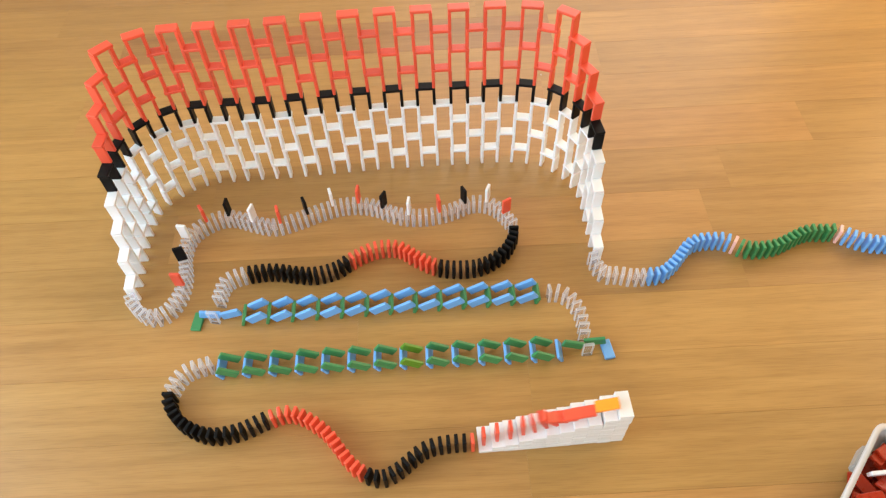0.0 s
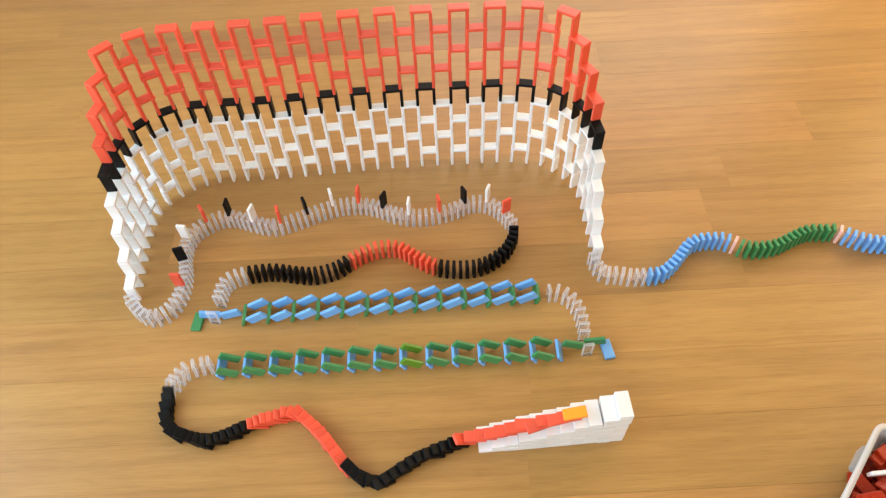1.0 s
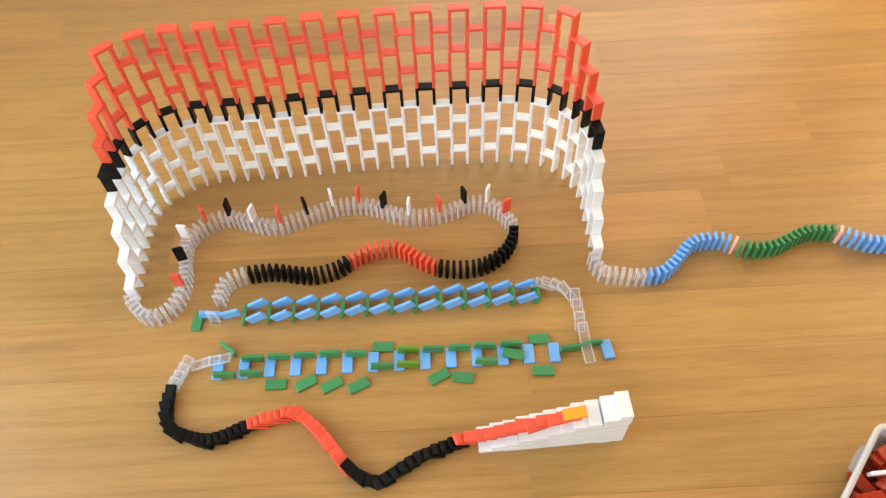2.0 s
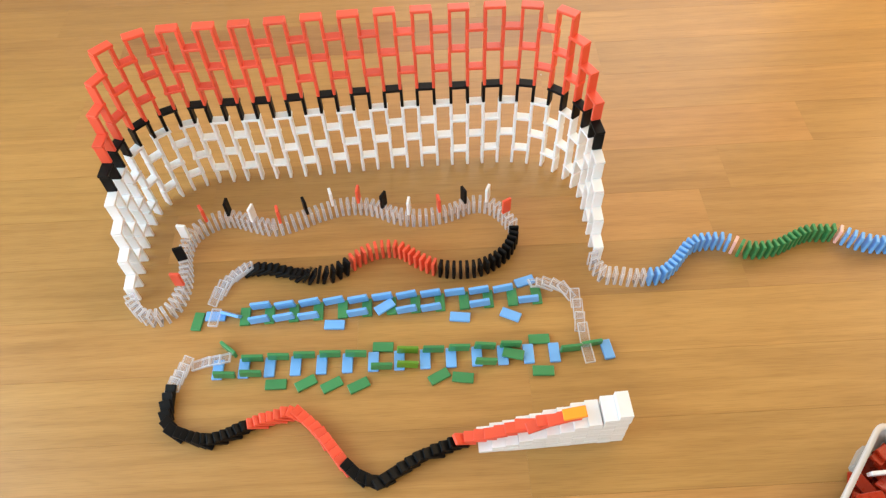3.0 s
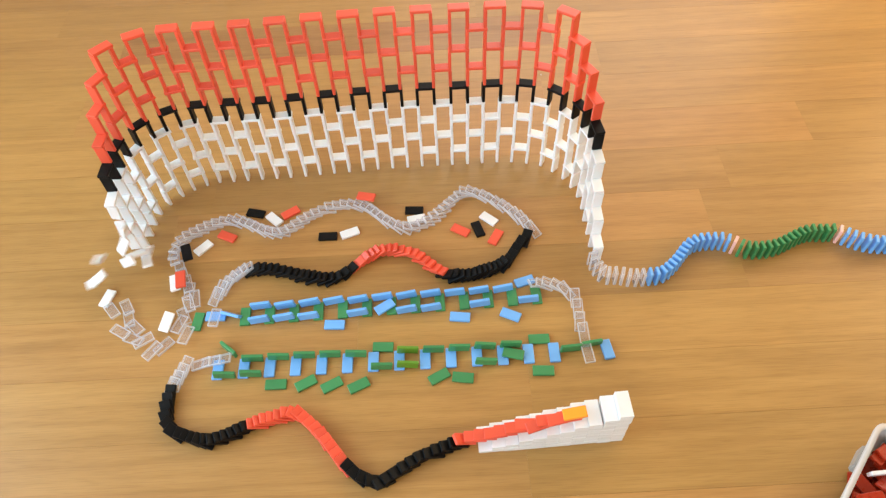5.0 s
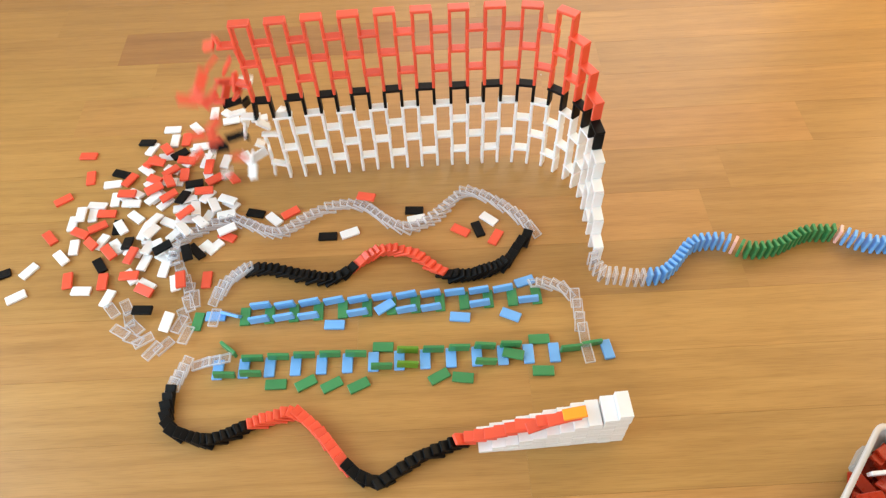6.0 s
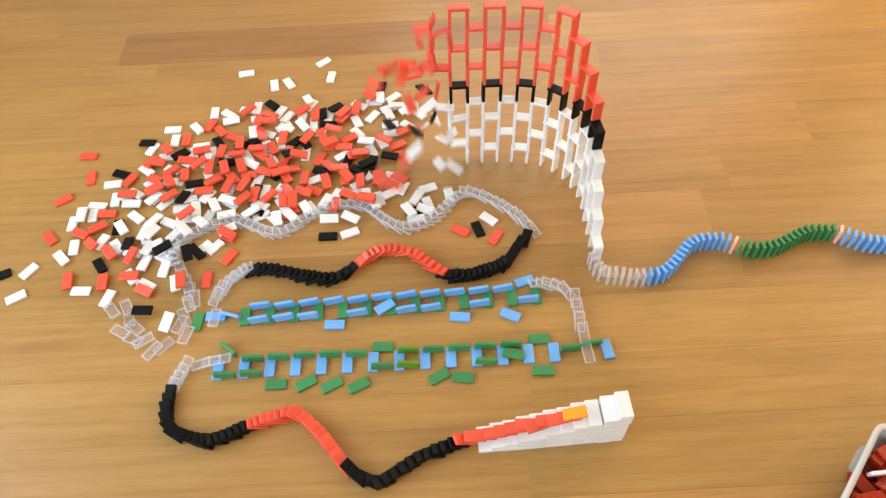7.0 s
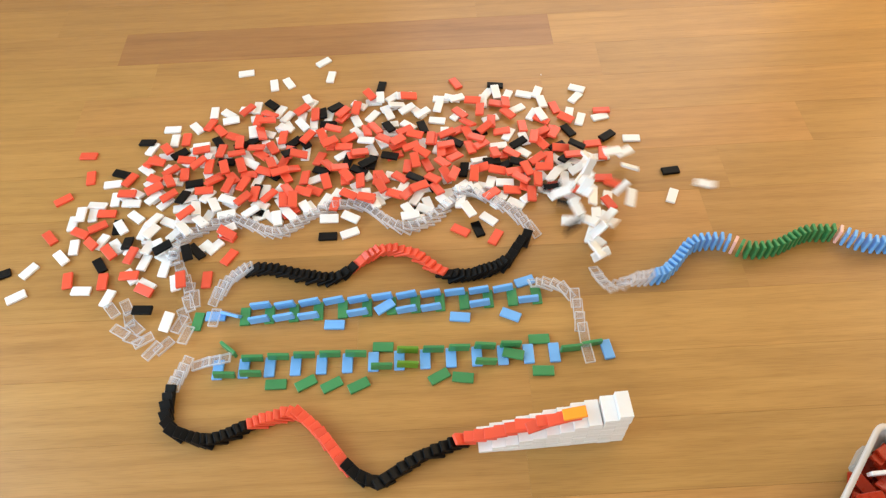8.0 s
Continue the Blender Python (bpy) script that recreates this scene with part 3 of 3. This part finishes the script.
stray("red", (-0.555, 1.595, 46), (-0.394, 1.585, 45), (-0.234, 1.577, 81), (-0.273, 1.565, 52), (-0.197, 1.635, -59), (-0.081, 1.623, 8), (0.060, 1.683, -64), (0.177, 1.581, -14), (0.343, 1.559, -76), (0.476, 1.536, -3), (-0.195, 1.227, -21))
stray("white", (0.210, 1.618, 67), (0.299, 1.625, 69), (0.060, 1.609, 25), (0.419, 1.634, -25), (0.410, 1.598, 49), (0.382, 1.532, 75), (0.234, 1.561, 30), (0.298, 1.524, -65), (0.411, 1.507, 70), (0.469, 1.513, 14), (0.542, 1.422, -3), (0.445, 1.356, 6), (0.522, 1.353, 20), (0.496, 1.321, 58), (0.545, 1.302, -3), (0.705, 1.243, -20), (0.609, 1.206, 65), (0.508, 1.200, 59), (0.555, 1.163, -81), (0.498, 1.090, 74), (0.438, 1.208, 75))
stray("white", (0.456, 1.103, 65), (0.402, 1.337, 58), (0.411, 1.320, -65), (0.286, 1.178, 9), (0.243, 1.101, 60), (0.279, 1.123, 34), (0.308, 1.149, 71), (0.320, 1.059, 65), (0.418, 1.133, 41), (0.372, 1.212, 59), (0.403, 1.001, -40), (0.374, 0.994, -74), (0.389, 1.045, -54), (0.374, 1.081, 70))
stray("black", (0.178, 1.663, -5), (0.475, 1.433, 35), (0.624, 1.295, 6), (0.299, 1.018, 29), (0.347, 1.347, 45), (0.270, 1.206, 0), (0.092, 1.124, -73), (0.144, 1.347, 8))
wall_base = pose(-0.19, 1.33, 0)
domino_wall = tagged(new("domino_wall"), "tall curved openwork wall of white, black and red dominoes", "domino wall")
domino_wall.matrix_basis = wall_base
to_wall = wall_base.inverted()
rng = random.Random(11)
pieces = []
for level in range(1, LEVELS + 1):
    colour = "white" if level < 5 else "black" if level == 5 else "red"
    z = (level - 1) * STOREY
    for k in range(level - 1, COLS - level + 1):
        c, d, n = wall_frame(k)
        yaw = math.degrees(math.atan2(d[1], d[0]))
        pieces.append(dict(colour=colour, level=level, k=k, c=c, d=d, n=n,
                           m=pose(c[0] + rng.uniform(-0.001, 0.001), c[1] + rng.uniform(-0.001, 0.001), z + DL / 2, 0, 0, yaw + rng.uniform(-2, 2))))
    for k in range(level - 1, COLS - level + 1, 2):
        c, d, n = wall_frame(k + 0.5)
        yaw = math.degrees(math.atan2(d[1], d[0]))
        pieces.append(dict(colour=colour, level=level, k=k + 0.5, c=c, d=d, n=n,
                           m=lying(c[0] + rng.uniform(-0.001, 0.001), c[1] + rng.uniform(-0.001, 0.001), z + DL + DT / 2, yaw + rng.uniform(-1.5, 1.5))))
for p in pieces:
    p["start"] = wave_at(p["k"]) + 0.006 * p["level"] + rng.uniform(-0.03, 0.03)
    if p["k"] > 31 and p["colour"] == "red":
        p["start"] -= 0.08
    p["to"] = None
# the nearest fitting piece takes each single place
for colour, places in STRAY:
    for x, y, yaw in places:
        free = [p for p in pieces if p["to"] is None and p["colour"] == colour]
        best = min(free, key=lambda p: (p["c"][0] - x - 0.02) ** 2 + (p["c"][1] - y) ** 2 + rng.uniform(0, 0.004))
        best["to"] = (x, y, yaw)
for p in pieces:
    if p["to"] is None:
        # it may come to lie anywhere within this distance of its foot
        k, out = p["k"], rng.random()
        wide = float(np.interp(k, [0, 7, 12, 33, 37, 43], [0.55, 0.6, 1.0, 1.0, 0.5, 0.3]))
        band = (0.12, 0.27) if out < 0.36 else (-0.19, -0.09) if out < 0.68 else (-0.1, 0.12)
        if wide < 0.8 and rng.random() < 0.65:
            band = (-0.13, 0.13)
        if k < 6 and p["colour"] == "white":
            wide, band = 1.0, (-0.1, 0.03)
        if k > 33:
            wide, band = max(wide, 0.7), (-0.14, 0.08)
        p["spread"] = [wide * v for v in (band if p["colour"] == "white" else (-0.14, 0.14) if out < 0.8 else (-0.05, 0.23))]

# the heap: each domino settles on what lies below it
CELL, GX, GY = 0.006, -1.3, 0.6
heap = np.zeros((400, 220))
for x, y, *_ in far_pts:
    i, j = int((x - GX) / CELL), int((y - GY) / CELL)
    heap[i - 1:i + 2, j - 1:j + 2] = 0.016
samples = [(a, b) for a in np.linspace(-DL / 2, DL / 2, 9) for b in np.linspace(-DW / 2, DW / 2, 5)]


def height_at(x, y):
    i, j = int((x - GX) / CELL), int((y - GY) / CELL)
    return float(heap[max(i - 3, 0):i + 4, max(j - 3, 0):j + 4].mean())


def settle(x, y, yaw, limit=20.0):
    ca, sa = math.cos(radians(yaw)), math.sin(radians(yaw))
    ab = np.array(samples)
    ix = ((x + ab[:, 0] * ca - ab[:, 1] * sa - GX) / CELL).astype(int).clip(0, heap.shape[0] - 1)
    iy = ((y + ab[:, 0] * sa + ab[:, 1] * ca - GY) / CELL).astype(int).clip(0, heap.shape[1] - 1)
    hts = heap[ix, iy]
    A = np.c_[ab, np.ones(len(ab))]
    top = hts >= np.percentile(hts, 55)
    co = np.linalg.lstsq(A[top], hts[top], rcond=None)[0] if top.sum() > 6 else np.array([0, 0, hts.max()])
    lim = math.tan(radians(limit))
    co[:2] = np.clip(co[:2], -lim, lim)
    co[2] += max(0.0, float((hts - A @ co).max()) - 0.0025)
    heap[ix, iy] = np.maximum(hts, A @ co + DT)
    return lying(x, y, co[2] + DT / 2, yaw, -math.degrees(math.atan(co[0])), math.degrees(math.atan(co[1])))


for p in sorted(pieces, key=lambda p: p["start"] + 0.05 * p["level"] + rng.uniform(0, 0.18)):
    if p["to"] is None:
        best = None
        for _ in range(6):
            q = p["c"] + p["n"] * rng.uniform(*p["spread"]) + p["d"] * rng.gauss(-0.02, 0.035)
            hgt = height_at(*q)
            if best is None or hgt < best[0]:
                best = (hgt, q)
        p["to"] = (float(best[1][0]), float(best[1][1]), rng.uniform(-90, 90))
    x, y, yaw = p["to"]
    m1 = settle(x, y, yaw)
    if rng.random() < 0.5:
        m1 = m1 @ pose(0, 0, 0, 0, 0, 180)
    z0 = p["m"].translation.z
    dur = 0.09 + math.sqrt(2 * z0 / 9.8) + rng.uniform(-0.02, 0.05)
    if p["k"] > 36 and p["colour"] == "white":
        dur *= 1.6
    f = tumble(p["m"], m1, 0.01, [rng.uniform(-0.6, 0.6) for _ in range(3)], 1.7)
    ob = new("domino", DOMINO[p["colour"]])
    ob.parent = domino_wall
    ob.matrix_basis = to_wall @ p["m"]
    MOVES.append((ob, [(t, to_wall @ m) for t, m in timed(f, p["start"], dur, (0.0, 0.25, 0.5, 0.75, 1.0))]))

# ---- the box of spare dominoes ----
BOX_W, BOX_D, BOX_H = 0.36, 0.25, 0.12
BOX = pose(0.835, 0.527, 0, 0, 0, math.degrees(math.atan2(-0.753, -0.658)))
FROST, fn, fl, fb = material("frosted_box_plastic")
fb.inputs["Base Color"].default_value = (0.84, 0.85, 0.88, 1)
fb.inputs["Roughness"].default_value = 0.3
fb.inputs["Transmission Weight"].default_value = 0.4


def loft(bm, loops):
    rings = [[bm.verts.new(v) for v in ring] for ring in loops]
    n = len(rings[0])
    for a, b in zip(rings, rings[1:]):
        for i in range(n):
            bm.faces.new((a[i], a[(i + 1) % n], b[(i + 1) % n], b[i]))
    return rings


def round_rect(inset, z, r):
    out = []
    for cx, cy, a0 in ((BOX_W - inset - r, BOX_D - inset - r, 0), (inset + r, BOX_D - inset - r, 90), (inset + r, inset + r, 180), (BOX_W - inset - r, inset + r, 270)):
        for s in range(7):
            a = radians(a0 + 15 * s)
            out.append((cx + r * math.cos(a), cy + r * math.sin(a), z))
    return out


crate = tagged(new("storage_box"), "open frosted white plastic storage box full of deep red dominoes", "box")
crate.matrix_basis = BOX
bm = bmesh.new()
rings = loft(bm, [round_rect(0.022, 0.0, 0.02), round_rect(0.006, BOX_H - 0.004, 0.022), round_rect(0.009, BOX_H - 0.004, 0.02), round_rect(0.025, 0.003, 0.018)])
bm.faces.new(rings[0])
bm.faces.new(rings[-1])
part("body", bm, FROST, crate, smooth=True)
bm = bmesh.new()
rings = loft(bm, [round_rect(0.0, BOX_H - 0.012, 0.025), round_rect(-0.001, BOX_H - 0.002, 0.026), round_rect(0.001, BOX_H, 0.024), round_rect(0.009, BOX_H, 0.021), round_rect(0.0105, BOX_H - 0.004, 0.019)])
part("rim", bm, FROST, crate, "thick frosted rolled rim", smooth=True)
bm = bmesh.new()
box_into(bm, 0.06, 0.11, -0.003, 0.01, BOX_H - 0.05, BOX_H - 0.016)
bmesh.ops.bevel(bm, geom=bm.edges[:], offset=0.003, segments=2, affect="EDGES")
SMOKE = plastic("smoke_grey_plastic", (0.42, 0.4, 0.38), 0.35)
part("clip_handle", bm, SMOKE, crate, "grey translucent clip on the side")
heap = np.full((400, 220), 0.004)
GX, GY = -0.2, -0.2
rng = random.Random(3)
bm = bmesh.new()
for i in range(500):
    spots = [(rng.uniform(0.031, BOX_W - 0.031), rng.uniform(0.031, BOX_D - 0.031)) for _ in range(6)]
    x, y = min(spots, key=lambda q: height_at(*q))
    if height_at(x, y) > 0.1:
        break
    m = settle(x, y, rng.uniform(0, 180), 24)
    n0 = len(bm.verts)
    bm.from_mesh(DOMINO["deep_shaded_red"])
    bm.verts.ensure_lookup_table()
    bmesh.ops.transform(bm, matrix=m, verts=bm.verts[n0:])
domino("white", BOX @ on_edge(0.1, 0.042, 0.112, 133, 4, 10), "lying loose in the storage box", "spare dominoes in the box")
spare = tagged(new("spare_dominoes", mesh_of(bm, "spare_dominoes", MAT["deep_shaded_red"])), "heap of deep red plastic dominoes, darkened for the box's shade, lying loose in the storage box", "dominoes", kind="stuff")
spare.matrix_basis = BOX

# a chip of plastic on the floor behind the wall
bm = bmesh.new()
bmesh.ops.create_icosphere(bm, subdivisions=1, radius=0.0022)
for v in bm.verts:
    v.co *= rng.uniform(0.6, 1.1)
    v.co.z = max(v.co.z, -0.0012) * 0.7
chip = tagged(new("plastic_chip", mesh_of(bm, "plastic_chip", MAT["white"])), "tiny white plastic chip lying on the oak floor", "chip")
chip.matrix_basis = pose(0.322, 1.709, 0.0009)

# ---- floor planks ----
PLANK_W, PLANK_L = 0.1566, 1.38


def plank_mesh(length, name):
    bm = bmesh.new()
    w, g, z = PLANK_W / 2, 0.00004, 0.0
    lo = [bm.verts.new(v) for v in ((-length / 2 + g, -w + g, -0.008), (length / 2 - g, -w + g, -0.008), (length / 2 - g, w - g, -0.008), (-length / 2 + g, w - g, -0.008))]
    mid = [bm.verts.new((v.co.x, v.co.y, -0.0006)) for v in lo]
    ex, ey = 0.00005, 0.00024
    hi = [bm.verts.new((v.co.x - math.copysign(ex, v.co.x), v.co.y - math.copysign(ey, v.co.y), z)) for v in lo]
    for a, b in ((lo, mid), (mid, hi)):
        for i in range(4):
            bm.faces.new((a[i], a[(i + 1) % 4], b[(i + 1) % 4], b[i]))
    bm.faces.new(hi)
    return mesh_of(bm, name, OAK)


whole = plank_mesh(PLANK_L, "plank")
reddish = whole.copy()
reddish.materials[0] = RED_OAK
rng = random.Random(21)
tilt = pose(0, 0, 0, 0, 0, 0.5)
known = {-1: 0.16, 0: 0.185, 1: -0.2, 4: 0.783, 5: 1.057, 8: -0.985}
for r in range(-18, 19):
    y = 0.596 + PLANK_W * (r + 0.5)
    if not RY0 - 0.1 < y < RY1 + 0.1:
        continue
    joint = known[r] if r in known else rng.uniform(-0.7, 0.7)
    for k in range(-3, 3):
        x = joint + PLANK_L * (k + 0.5)
        if x - PLANK_L / 2 > RX1 + 0.1 or x + PLANK_L / 2 < RX0 - 0.1:
            continue
        x0, x1 = max(x - PLANK_L / 2, RX0 - 0.08), min(x + PLANK_L / 2, RX1 + 0.08)
        if x1 - x0 < 0.02:
            continue
        board = reddish if (r, k) == (8, 0) else whole
        if x1 - x0 < PLANK_L - 0.001:
            board = plank_mesh(x1 - x0, "plank")
        ob = new("plank", board)
        ob.parent = floor
        ob.matrix_basis = tilt @ pose((x0 + x1) / 2, y, 0)


def motions():
    for ob, rows in MOVES:
        walk(ob, rows)


motions()
